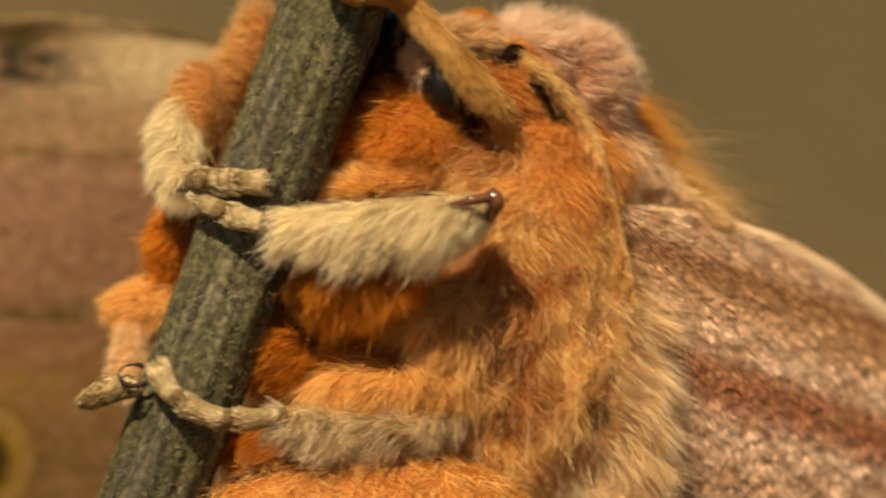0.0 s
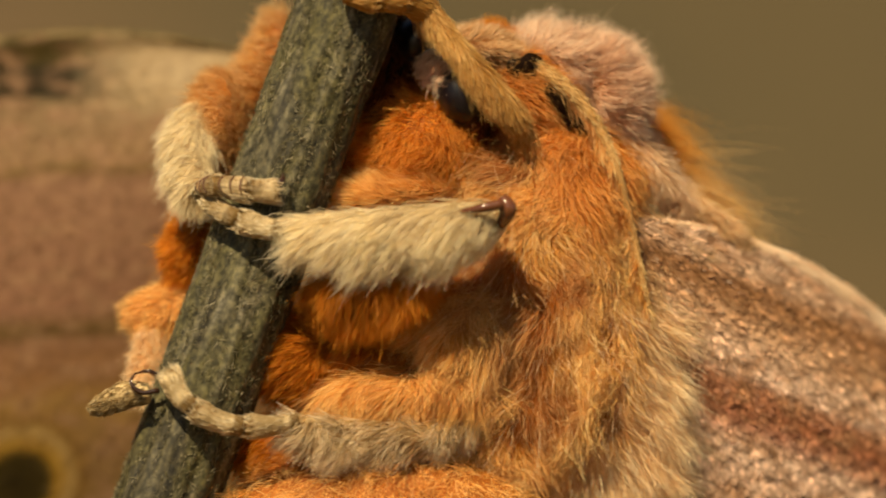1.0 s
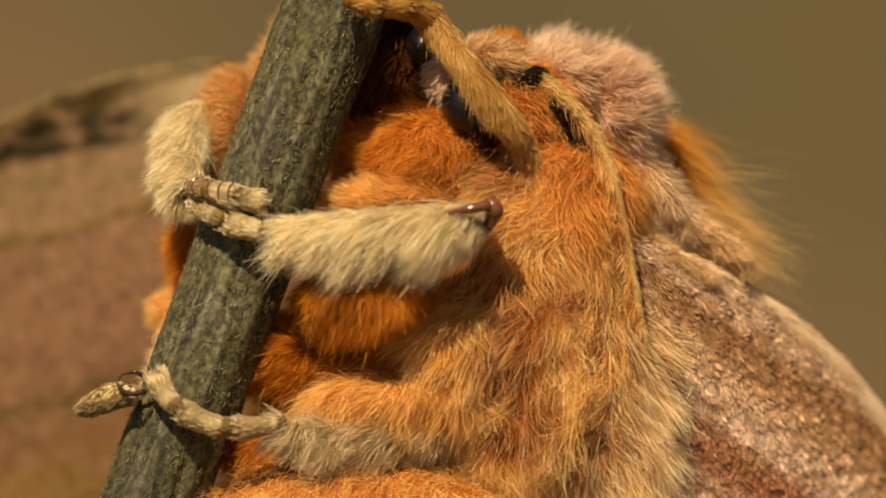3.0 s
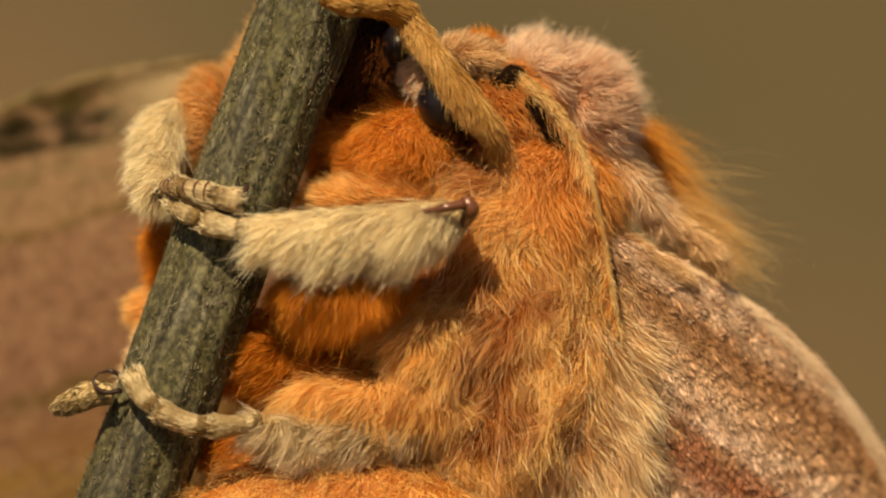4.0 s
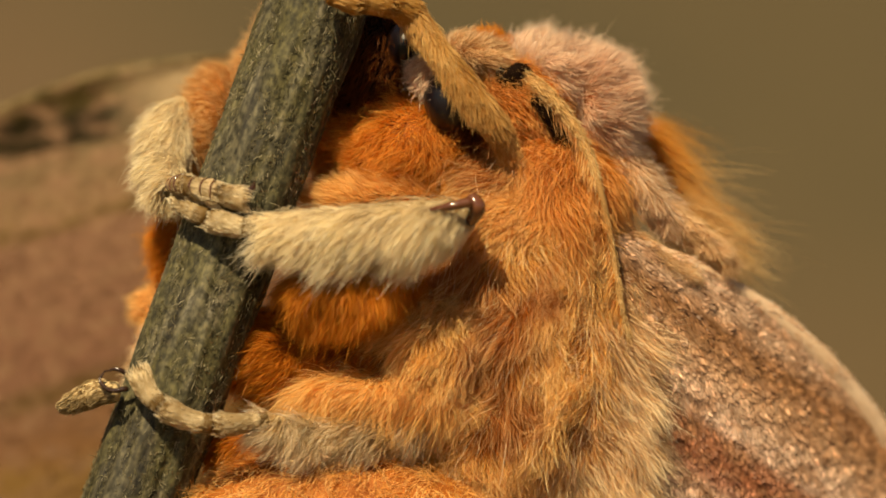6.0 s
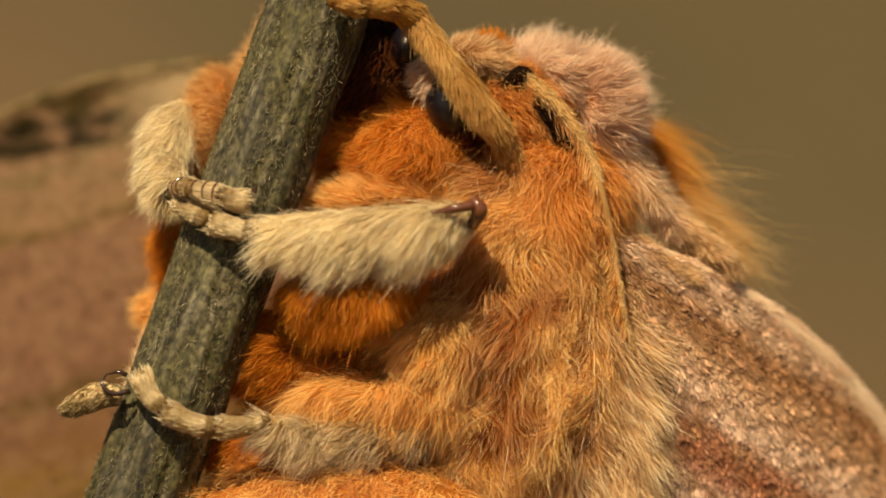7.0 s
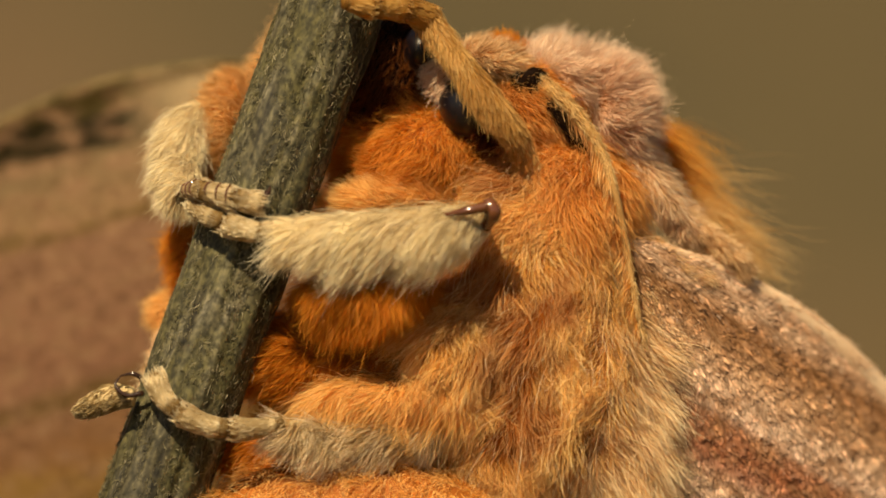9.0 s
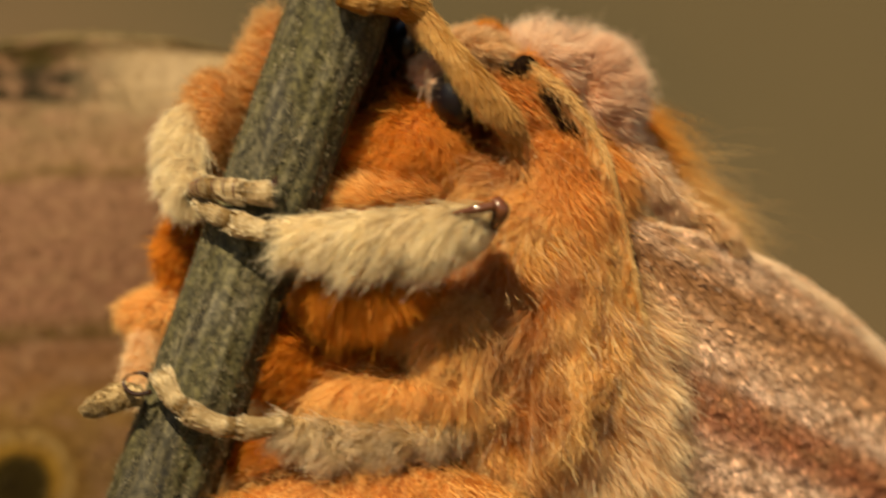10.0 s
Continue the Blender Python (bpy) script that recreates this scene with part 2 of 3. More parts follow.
def mesh_of(name, verts, faces, mat, smooth=True, layers=()):
    me = bpy.data.meshes.new(name)
    verts = np.ascontiguousarray(verts, dtype=np.float32)
    faces = np.ascontiguousarray(faces, dtype=np.int32)
    n = faces.shape[1]
    me.vertices.add(len(verts))
    me.vertices.foreach_set("co", verts.ravel())
    me.loops.add(faces.size)
    me.loops.foreach_set("vertex_index", faces.ravel())
    me.polygons.add(len(faces))
    me.polygons.foreach_set("loop_start", np.arange(0, faces.size, n, dtype=np.int32))
    me.polygons.foreach_set("use_smooth", np.full(len(faces), smooth))
    me.update(calc_edges=True)
    for key, uv in layers:
        layer = me.uv_layers.new(name=key)
        layer.data.foreach_set("uv", np.ascontiguousarray(uv[faces.ravel()], dtype=np.float32).ravel())
    me.materials.append(mat)
    return me


def thing(name, origin, label, category):
    ob = tagged(new(name), label, category)
    ORIGIN[ob] = np.array(origin)
    ob.location = origin
    return ob


def part(name, geometry, mat, parent, label="", origin=None, smooth=True, layers=(), kind=""):
    """One mesh object under a thing or a part; geometry is (verts in world places, faces)."""
    verts, faces = geometry
    o = ORIGIN[parent] if origin is None else np.array(origin)
    ob = new(name, mesh_of(name, verts - o, faces, mat, smooth, layers))
    ob.parent = parent
    ob.location = o - ORIGIN[parent]
    ORIGIN[ob] = o
    return tagged(ob, label=label, kind=kind)


def spline(points, n):
    """n places on a smooth curve through the points."""
    p = np.array(points, float)
    p = np.vstack([2 * p[0] - p[1], p, 2 * p[-1] - p[-2]])
    s = np.linspace(0, len(p) - 3 - 1e-6, n)
    i = s.astype(int)
    f = (s - i)[:, None]
    a, b, c, d = p[i], p[i + 1], p[i + 2], p[i + 3]
    return 0.5 * (2 * b + (c - a) * f + (2 * a - 5 * b + 4 * c - d) * f**2 + (3 * b - a - 3 * c + d) * f**3)


def frames_along(path):
    tan = unit(np.gradient(path, axis=0))
    side = unit(np.cross(tan, (0.03, 1.0, 0.05)))
    return tan, side, unit(np.cross(side, tan))


def rod(points, radii, n=40):
    path = spline([at(*p) for p in points], n)
    r = np.interp(np.linspace(0, 1, n), np.linspace(0, 1, len(radii)), radii) * U
    return path, r


def tube(path, radii, sides=16, flat=1.0, rough=None):
    """A closed round rod along a path; radii one to each place; flat squeezes it towards the view; rough(s, angle) swells it."""
    tan, side, up = frames_along(path)
    ang = np.linspace(0, 2 * np.pi, sides, endpoint=False)
    r = np.array(radii)[:, None] * np.ones(sides)
    if rough is not None:
        r = r * rough(np.linspace(0, 1, len(path))[:, None], ang[None, :])
    v = path[:, None] + r[..., None] * (np.cos(ang)[None, :, None] * side[:, None] + flat * np.sin(ang)[None, :, None] * up[:, None])
    n = len(path)
    v = np.vstack([v.reshape(-1, 3), path[0] - tan[0] * radii[0] * 0.3, path[-1] + tan[-1] * radii[-1] * 0.3])
    i, j = np.meshgrid(np.arange(n - 1), np.arange(sides), indexing="ij")
    k = (j + 1) % sides
    f = np.stack([i * sides + j, i * sides + k, (i + 1) * sides + k, (i + 1) * sides + j], -1).reshape(-1, 4)
    tri = np.vstack([f[:, [0, 1, 2]], f[:, [0, 2, 3]]])
    j, k = np.arange(sides), (np.arange(sides) + 1) % sides
    cap = np.vstack([np.stack([np.full(sides, n * sides), k, j], -1), np.stack([np.full(sides, n * sides + 1), (n - 1) * sides + j, (n - 1) * sides + k], -1)])
    return v, np.vstack([tri, cap])


def bulge(seed, amount=0.12):
    """A smooth uneven swelling over the directions of a ball."""
    r = np.random.default_rng(seed)
    k = r.normal(size=(7, 3)) * 2.2
    ph = r.uniform(0, 6.28, 7)
    return lambda d: 1 + amount * np.sin(d @ k.T + ph).mean(-1) * 2


class Lump:
    """A rounded body: a swollen ellipsoid by its centre, half sizes (right, down, deep) in units and lean in degrees."""

    def __init__(self, centre, half, lean=0.0, seed=1, uneven=0.12):
        self.centre, self.half = at(*centre), np.array(half, float) * U
        a = radians(lean)
        self.right = np.array((math.cos(a), 0, -math.sin(a)))
        self.down = np.array((-math.sin(a), 0, -math.cos(a)))
        self.deep = np.array((0.0, 1.0, 0.0))
        self.swell = bulge(seed, uneven)

    def place(self, d):
        h = self.half
        q = d * h * self.swell(d)[:, None]
        n = unit(d / h)
        turn = np.stack([self.right, self.down, self.deep])
        return self.centre + q @ turn, n @ turn

    def mesh(self, rings=24, sides=36):
        th, ph = np.meshgrid(np.linspace(0.02, np.pi - 0.02, rings), np.linspace(0, 2 * np.pi, sides, endpoint=False), indexing="ij")
        d = np.stack([np.sin(th) * np.cos(ph), np.cos(th), np.sin(th) * np.sin(ph)], -1).reshape(-1, 3)
        v, _ = self.place(d)
        i, j = np.meshgrid(np.arange(rings - 1), np.arange(sides), indexing="ij")
        k = (j + 1) % sides
        f = np.stack([i * sides + j, i * sides + k, (i + 1) * sides + k, (i + 1) * sides + j], -1).reshape(-1, 4)
        return v, np.vstack([f[:, [0, 1, 2]], f[:, [0, 2, 3]]])

    def roots(self, n, rng, behind=0.25):
        """Places and normals spread over the surface, dense in front and round the rim, sparser behind."""
        d = unit(rng.normal(size=(n * 3, 3)))
        keep = (d[:, 2] < 0.35) | (rng.uniform(size=len(d)) < behind)
        return self.place(d[keep][:n])


def tube_roots(path, radii, n, rng, flat=1.0):
    tan, side, up = frames_along(path)
    s = rng.uniform(0, len(path) - 1.001, n)
    i, f = s.astype(int), (s % 1)[:, None]
    a = rng.uniform(0, 2 * np.pi, n)[:, None]
    nrm = unit(np.cos(a) * side[i] + np.sin(a) * up[i])
    r = np.array(radii)[i][:, None]
    return path[i] * (1 - f) + path[i + 1] * f + r * (np.cos(a) * side[i] + flat * np.sin(a) * up[i]), nrm, tan[i]


def swirl(p, seed, size):
    """A smooth wandering direction over places; size in units."""
    r = np.random.default_rng(seed)
    out = np.zeros_like(p)
    for i in range(6):
        k = r.normal(size=3) * 2.6 / (size * U) * (1 + 0.4 * i)
        out += np.sin(p @ k + r.uniform(0, 6.28))[:, None] * unit(r.normal(size=3))
    return out / 2.0


def strands(roots, normals, comb, rng, length=80, width=1.1, lift=0.5, wild=0.22, clump=0.5, group=26, bend=0.5, stray=0.45, tufts=110, segs=3, curl=0.05, guards=0.06, lying=False):
    """Hair: tapered ribbons from the roots, lifted off the skin by lift and combed with a wandering flow; each waves a little, and ends gather in tufts. Sizes in units."""
    n = len(roots)
    comb = np.broadcast_to(comb, (n, 3))
    seed = int(rng.integers(1, 9999))
    comb = unit(comb + stray * swirl(roots, seed, tufts))
    flat = unit(comb - normals * (comb * normals).sum(-1, keepdims=True) * 0.8)
    d0 = unit(normals * lift + flat * (1 - lift) + rng.normal(size=(n, 3)) * wild)
    d1 = unit(d0 * (1 - bend) + comb * bend + rng.normal(size=(n, 3)) * wild * 1.3)
    L = length * U * rng.uniform(0.5, 1.1, n) * (1 + 0.35 * swirl(roots, seed + 1, tufts * 0.7)[:, 0])
    guard = rng.uniform(size=n) < guards
    L = np.where(guard, L * 1.35, L)[:, None]
    s = np.linspace(0, 1, segs + 1)
    p = roots[:, None] + L[:, None] * (d0[:, None] * s[None, :, None] + (d1 - d0)[:, None] * (s**2)[None, :, None] * 0.7)
    phase, turns = rng.uniform(0, 6.28, (n, 1)), rng.uniform(0.4, 1.1, (n, 1)) * 6.28
    wave = (np.sin(phase + turns * s[None]) - np.sin(phase)) * curl
    p += (L * wave)[..., None] * unit(rng.normal(size=(n, 3)))[:, None]
    if clump and n > group * 3:
        lead = rng.choice(n, n // group, replace=False)
        tree = KDTree(len(lead))
        for i, q in enumerate(roots[lead].tolist()):
            tree.insert(q, i)
        tree.balance()
        own = np.array([tree.find(q)[1] for q in roots.tolist()])
        pull = (clump * s**1.3)[None, :, None] * rng.uniform(0.2, 1.1, n)[:, None, None]
        aim = p[lead[own]]
        aim = aim + 0.35 * (p - aim)
        p = p + (aim - p) * pull
    across = unit(np.cross(d0, normals + 0.25 * rng.normal(size=(n, 3)) if lying else rng.normal(size=(n, 3))))
    w = width * U * 0.5 * rng.uniform(0.6, 1.4, n)
    off = across[:, None] * (w[:, None] * (1 - 0.75 * s[:-1] ** 2))[..., None]
    m = 2 * segs
    v = np.empty((n, m + 1, 3))
    v[:, 0:m:2], v[:, 1:m:2], v[:, m] = p[:, :segs] - off, p[:, :segs] + off, p[:, segs]
    f = [t for a in range(0, m - 2, 2) for t in ((a, a + 1, a + 3), (a, a + 3, a + 2))] + [(m - 2, m - 1, m)]
    faces = (np.arange(n)[:, None, None] * (m + 1) + np.array(f)[None]).reshape(-1, 3)
    tone = np.clip(rng.normal(0.5, 0.24, n) + 0.25 * swirl(roots, seed + 2, 60)[:, 1] + 0.3 * guard, 0, 1)
    uv = np.stack([np.repeat(tone, m + 1), np.tile(np.append(np.repeat(s[:-1], 2), 1.0), n)], -1)
    return (v.reshape(-1, 3), faces), uv


def fur(parent, mat, roots, normals, comb, rng, label="", name="fur", **how):
    g, uv = strands(roots, normals, comb, rng, **how)
    return part(name, g, mat, parent, label, smooth=False, layers=[("strand", uv)], kind="stuff")


# ---- ground ----
def build_ground():
    """Dry ground, level below the twig and rising behind it to a long slope, out to the horizon."""
    r = np.concatenate([[0.0], np.geomspace(0.15, 3000, 70)])
    a = np.linspace(0, 2 * np.pi, 96, endpoint=False)
    x, y = np.outer(r, np.cos(a)), np.outer(r, np.sin(a))
    rise = np.clip(y - 0.6, 0, 400)
    z = 0.55 * rise * rise / (rise + 1.2) + 0.015 * np.sin(x * 2.1) * np.sin(y * 1.7) * np.minimum(r, 3)[:, None] / 3
    v = np.stack([x, y, z], -1).reshape(-1, 3)
    i, j = np.meshgrid(np.arange(len(r) - 1), np.arange(96), indexing="ij")
    k = (j + 1) % 96
    f = np.stack([i * 96 + j, (i + 1) * 96 + j, (i + 1) * 96 + k, i * 96 + k], -1).reshape(-1, 4)
    ob = new("ground", mesh_of("ground", v, f, GROUND))
    tagged(ob, "dry brown grassy slope, far out of focus", "ground", kind="structure")


build_ground()

# ---- twig ----
TWIG_TOP, TWIG_LOW = at(583, 0, 0), at(261, 882, 0)


def build_twig():
    lean = unit(TWIG_LOW - TWIG_TOP)
    seg = np.linalg.norm(TWIG_LOW - TWIG_TOP)
    base_s = (TWIG_TOP[2] + 0.01) / -lean[2]
    s = np.concatenate([np.linspace(-0.09, -0.004, 26), np.linspace(-0.0035, seg + 0.0035, 420), np.geomspace(seg + 0.004, base_s, 40)])
    path = TWIG_TOP + s[:, None] * lean
    path[:, 0] += 0.012 * np.clip(s - seg - 0.02, 0, 1) ** 2 * 4
    radii = np.interp(s, [-0.09, -0.05, -0.002, seg, base_s], [0.0009, 0.0016, 87 * U, 89 * U, 0.0034])
    rng = np.random.default_rng(5)
    waves = [(rng.integers(3, 26), rng.uniform(0.4, 5), rng.uniform(0, 6.28), rng.uniform(0.3, 1.0)) for _ in range(34)]

    def rough(q, a):
        out = np.zeros((q.shape[0], a.shape[1]))
        for k, fq, ph, amp in waves:
            out += amp * np.sin(k * a + ph + 1.3 * np.sin(fq * q * 9 + ph)) / (6 + k)
        return 1 + 0.16 * out

    ob = thing("twig", path[-1], "upright grey-green twig with ridged, finely downy bark", "twig")
    part("bark", tube(path, radii, 72, rough=rough), BARK, ob)
    # short pale down on the bark
    keep = (s > -0.002) & (s < seg + 0.002)
    p, nrm, tan = tube_roots(path[keep], radii[keep] * 1.002, 21000, rng)
    fur(ob, BARK_HAIR, p, nrm, tan * rng.choice((-1, 1), len(p))[:, None], rng, name="down", length=16, width=1.25, lift=0.1, wild=0.3, clump=0.4, group=9, curl=0.12, stray=0.9, tufts=40)
    return ob


twig = build_twig()

# ---- moth ----
GRIP = at(455, 375, -100)
moth = thing("moth", GRIP, "large furry orange moth with cream legs clinging to the twig", "moth")


def lump_part(name, lump, hair, skin, count, comb, seed, label="", behind=0.25, **how):
    rng = np.random.default_rng(seed)
    ob = part(name, lump.mesh(), skin, moth, label)
    p, n = lump.roots(count, rng, behind)
    fur(ob, hair, p, n, way(*comb), rng, **how)
    return ob


def build_body():
    ob = lump_part("thorax", Lump((935, 555, 98), (195, 345, 165), -4, 11), FLANK, SKIN, 56000, (-0.3, 1, -0.1), 1, "orange and fawn furry flank", length=88, width=0.95, lift=0.36, wild=0.16, group=60, clump=0.78, stray=1.1, tufts=105, segs=4, curl=0.1)
    rng = np.random.default_rng(61)
    p, n = Lump((935, 555, 98), (195, 345, 165), -4, 11).roots(2200, rng)
    fur(ob, FAWN, p, n, way(-0.3, 1, -0.15), rng, "pale long wisps", length=105, width=0.9, lift=0.38, wild=0.14, stray=0.8, tufts=150, clump=0.8, group=16, segs=5, curl=0.1)
    lump_part("head", Lump((750, 300, 140), (170, 128, 160), 10, 12), ORANGE, SKIN, 30000, (-0.45, 0.5, -0.4), 2, "deep orange furry face", length=54, width=0.95, lift=0.5, stray=0.9, tufts=90, clump=0.65, group=40, curl=0.1)
    lump_part("chin", Lump((690, 352, 40), (118, 24, 70), -2, 38), APRICOT, SKIN, 8000, (-0.8, -0.25, -0.2), 37, "pale peach fur above the foreleg", length=44, width=0.95, lift=0.4, stray=0.7, tufts=70, clump=0.6)
    lump_part("throat", Lump((638, 518, -40), (116, 46, 95), -4, 13), RUST, SKIN, 18000, (-0.1, 1, -0.15), 3, "rusty tuft under the foreleg", length=66, lift=0.34, group=16, stray=0.25, clump=0.6)
    lump_part("breast", Lump((792, 606, 0), (78, 92, 86), 8, 44), FLANK, SKIN, 12000, (-0.35, 1, -0.1), 45, "rusty and fawn breast fur below the foreleg", length=74, width=0.95, lift=0.36, wild=0.16, group=50, clump=0.75, stray=0.9, tufts=100, segs=4, curl=0.1)
    lump_part("breast", Lump((650, 640, 125), (215, 85, 130), 4, 14), RUST, SKIN, 9000, (-0.5, 0.8, -0.1), 4, "rusty orange breast fur", length=66, lift=0.4)
    lump_part("bib", Lump((505, 640, 55), (62, 62, 75), 20, 35), RUST, SKIN, 6000, (-0.7, 0.5, -0.1), 34, "rusty fur against the twig", length=52, lift=0.4)
    lump_part("bib", Lump((486, 800, 75), (92, 52, 80), 8, 45), RUST, SKIN, 6000, (-0.5, 0.7, -0.1), 46, "rusty fur against the twig below the middle leg", length=48, lift=0.4)
    lump_part("haunch", Lump((690, 708, 12), (160, 44, 85), 3, 15), APRICOT, SKIN, 14000, (-0.35, 0.9, -0.1), 5, "apricot furred haunch", length=88, lift=0.35, stray=0.6)
    lump_part("abdomen", Lump((625, 1034, 0), (310, 250, 165), -6, 16), APRICOT, SKIN, 18000, (-0.4, 0.7, -0.1), 6, "pale orange furry belly", length=60, lift=0.5, stray=0.7)
    lump_part("shoulder", Lump((1000, 360, 110), (115, 125, 150), 15, 17), SHOULDER, SKIN, 17000, (-0.05, 1, -0.1), 7, "orange and pinkish shoulder fur", length=92, lift=0.45, stray=0.7)
    lump_part("collar", Lump((1012, 134, 120), (98, 38, 90), 16, 18), PINK, SKIN, 18000, (0.8, -0.3, -0.15), 8, "pinkish white woolly collar", behind=0.5, length=60, lift=0.36, stray=0.8, tufts=70, group=45, clump=0.8, curl=0.1)
    lump_part("collar", Lump((1082, 190, 120), (44, 80, 88), -16, 37), PINK, SKIN, 14000, (0.9, 0.05, -0.15), 36, "pinkish white woolly collar beside the mane", behind=0.5, length=58, lift=0.36, stray=0.8, tufts=70, group=45, clump=0.8, curl=0.1)
    lump_part("tegula", Lump((1228, 404, 128), (122, 17, 36), 39, 19), BUFF, SKIN, 9000, (0.75, 0.65, 0), 9, "pale and brown hair along the wing's shoulder", behind=0.5, length=34, lift=0.28, stray=0.7, tufts=60)
    lump_part("wing_root_hair", Lump((1166, 450, 78), (84, 15, 26), 33, 40), BUFF, SKIN, 6000, (0.85, 0.5, -0.05), 41, "pinkish hair along the root of the wing's edge", behind=0.5, length=40, lift=0.14, stray=0.5, tufts=60)
    lump_part("nape", Lump((1150, 328, 108), (22, 92, 56), -37, 30), NAPE, SKIN, 6500, (0.6, 0.7, -0.1), 29, "pale hair below the collar", behind=0.5, length=46, lift=0.35, stray=0.9, tufts=60)
    lump_part("mane", Lump((1152, 268, 300), (20, 64, 40), -24, 21), GOLD, SKIN, 3600, (0.74, 0.66, 0.03), 19, "wispy golden hair behind the collar", behind=0.8, length=190, width=0.9, lift=0.05, wild=0.07, stray=0.12, clump=0.4, segs=4)
    lump_part("mane", Lump((1196, 360, 280), (18, 60, 36), -34, 41), MANE, SKIN, 1200, (0.9, 0.42, 0.02), 42, "thin fawn wisps below the golden mane", behind=0.8, length=215, width=0.9, lift=0.05, wild=0.1, stray=0.25, clump=0.5, group=14, segs=4)
    lump_part("brow", Lump((940, 195, 85), (82, 80, 95), 40, 20), SHOULDER, SKIN, 10000, (0.2, 0.4, -0.2), 10, "orange furred brow", length=40, stray=0.8)
    lump_part("forehead", Lump((868, 108, 90), (66, 30, 70), 18, 31), BUFF, SKIN, 6000, (0.5, -0.1, -0.3), 30, "tan and pinkish furred forehead", length=30, stray=0.9, tufts=50)
    lump_part("crest", Lump((882, 84, 120), (34, 14, 34), 5, 22), RUST, SKIN, 1600, (-0.1, -1, 0), 20, "rusty crest", length=26)
    lump_part("muzzle", Lump((780, 134, 30), (46, 34, 44), 34, 23, 0.3), PINK, SKIN, 2600, (-0.5, 0.6, -0.2), 21, "pale furred muzzle", length=36, lift=0.3, stray=0.8, tufts=40)
    # two black lumps stand in for shaded gaps between antenna and head
    lump_part("temple", Lump((926, 146, 10), (19, 22, 16), -30, 24, 0.5), DARK, DARK_SKIN, 900, (0.4, 1, 0), 22, "black furred lump in place of the shaded pit at the antenna's root", length=20, lift=0.25)
    lump_part("temple", Lump((988, 208, -4), (10, 56, 20), -38, 36, 0.5), DARK, DARK_SKIN, 1200, (0.3, 1, 0), 35, "black furred lump in place of the shaded groove beside the antenna", length=24, lift=0.25)
    # socket and cheek: shade round the eye and beside the twig, given as dark fur
    lump_part("socket", Lump((826, 218, 36), (44, 62, 44), -22, 42, 0.2), SHADED_MAROON, DARK_SKIN, 2600, (-0.3, 0.8, -0.2), 43, "fur below the eye, coloured dark maroon for shade", length=34, lift=0.35, stray=0.6, tufts=50)
    lump_part("cheek", Lump((676, 120, 120), (92, 92, 80), 20, 25), SHADED_MAROON, DARK_SKIN, 6000, (-0.3, 0.7, -0.1), 23, "cheek fur coloured dark maroon for shade", length=44)
    lump_part("hip", Lump((930, 404, -2), (98, 56, 66), 6, 26), APRICOT, SKIN, 9000, (-0.7, 0.5, -0.1), 24, "apricot fur at the foreleg's root", length=48, lift=0.35, stray=0.3)
    lump_part("shoulder", Lump((392, 232, 215), (46, 108, 75), 16, 27), PEACH, SKIN, 8000, (-0.4, -0.2, -0.1), 25, "orange fur on a shoulder beside the twig", behind=0.6, length=38)
    lump_part("neck", Lump((486, 130, 240), (36, 112, 60), 20, 34), PEACH, SKIN, 4000, (-0.5, -0.3, -0.1), 33, "orange fur on the neck beside the twig", behind=0.6, length=38)
    lump_part("flank", Lump((340, 425, 200), (42, 66, 70), 15, 28), RUST, SKIN, 5000, (-0.5, 0.6, 0), 26, "rusty fur on a flank beside the twig", behind=0.6, length=36)
    far_haunch = lump_part("haunch", Lump((354, 552, 210), (80, 50, 60), -14, 33), APRICOT, SKIN, 6000, (-0.6, 0.5, 0), 32, "orange fur on a haunch beside the twig", behind=0.6, length=40)
    lump_part("wing_root_hair", Lump((1068, 760, 62), (84, 230, 50), 4, 29), FAWN, SKIN, 19000, (0.15, 1, -0.1), 27, "long fawn hair at the wing's root", length=115, lift=0.32, stray=0.95, group=40, clump=0.65)
    lump_part("wing_joint", Lump((1112, 530, 55), (40, 112, 40), -6, 32), BUFF, SKIN, 8000, (0.3, 1, -0.05), 31, "brownish hair over the wing's joint", length=42, lift=0.28, stray=0.7)
    path, r = rod([(306, 580, 190), (286, 640, 150), (262, 694, 90)], [22, 20, 13])
    rng = np.random.default_rng(46)
    shin = part("shin", tube(path, r, 12), PALE_SKIN, far_haunch, "cream furry shin")
    p, n, tan = tube_roots(path, r, 3000, rng)
    fur(shin, FAWN, p, n, tan, rng, length=44, width=1.2, lift=0.3, stray=0.3)
    return far_haunch


far_haunch = build_body()


def build_eye(x, y, d, rx, ry, lean):
    return part("eye", Lump((x, y, d), (rx, ry, 50), lean, 3, 0.0).mesh(), EYE_BLACK, moth, "glossy black eye")


build_eye(812, 188, 2, 42, 54, -18)
build_eye(738, 85, 60, 36, 40, 10)


def build_leg(name, points, radii, hair, count, comb, label, seed, **how):
    """The furred upper part of a leg, as one part of the moth."""
    path, r = rod(points, radii)
    rng = np.random.default_rng(seed)
    ob = part(name, tube(path, r, 14), PALE_SKIN, moth, label)
    p, n, tan = tube_roots(path, r, count, rng)
    fur(ob, hair, p, n, unit(tan * 0.8 + way(*comb)), rng, **how)
    return ob


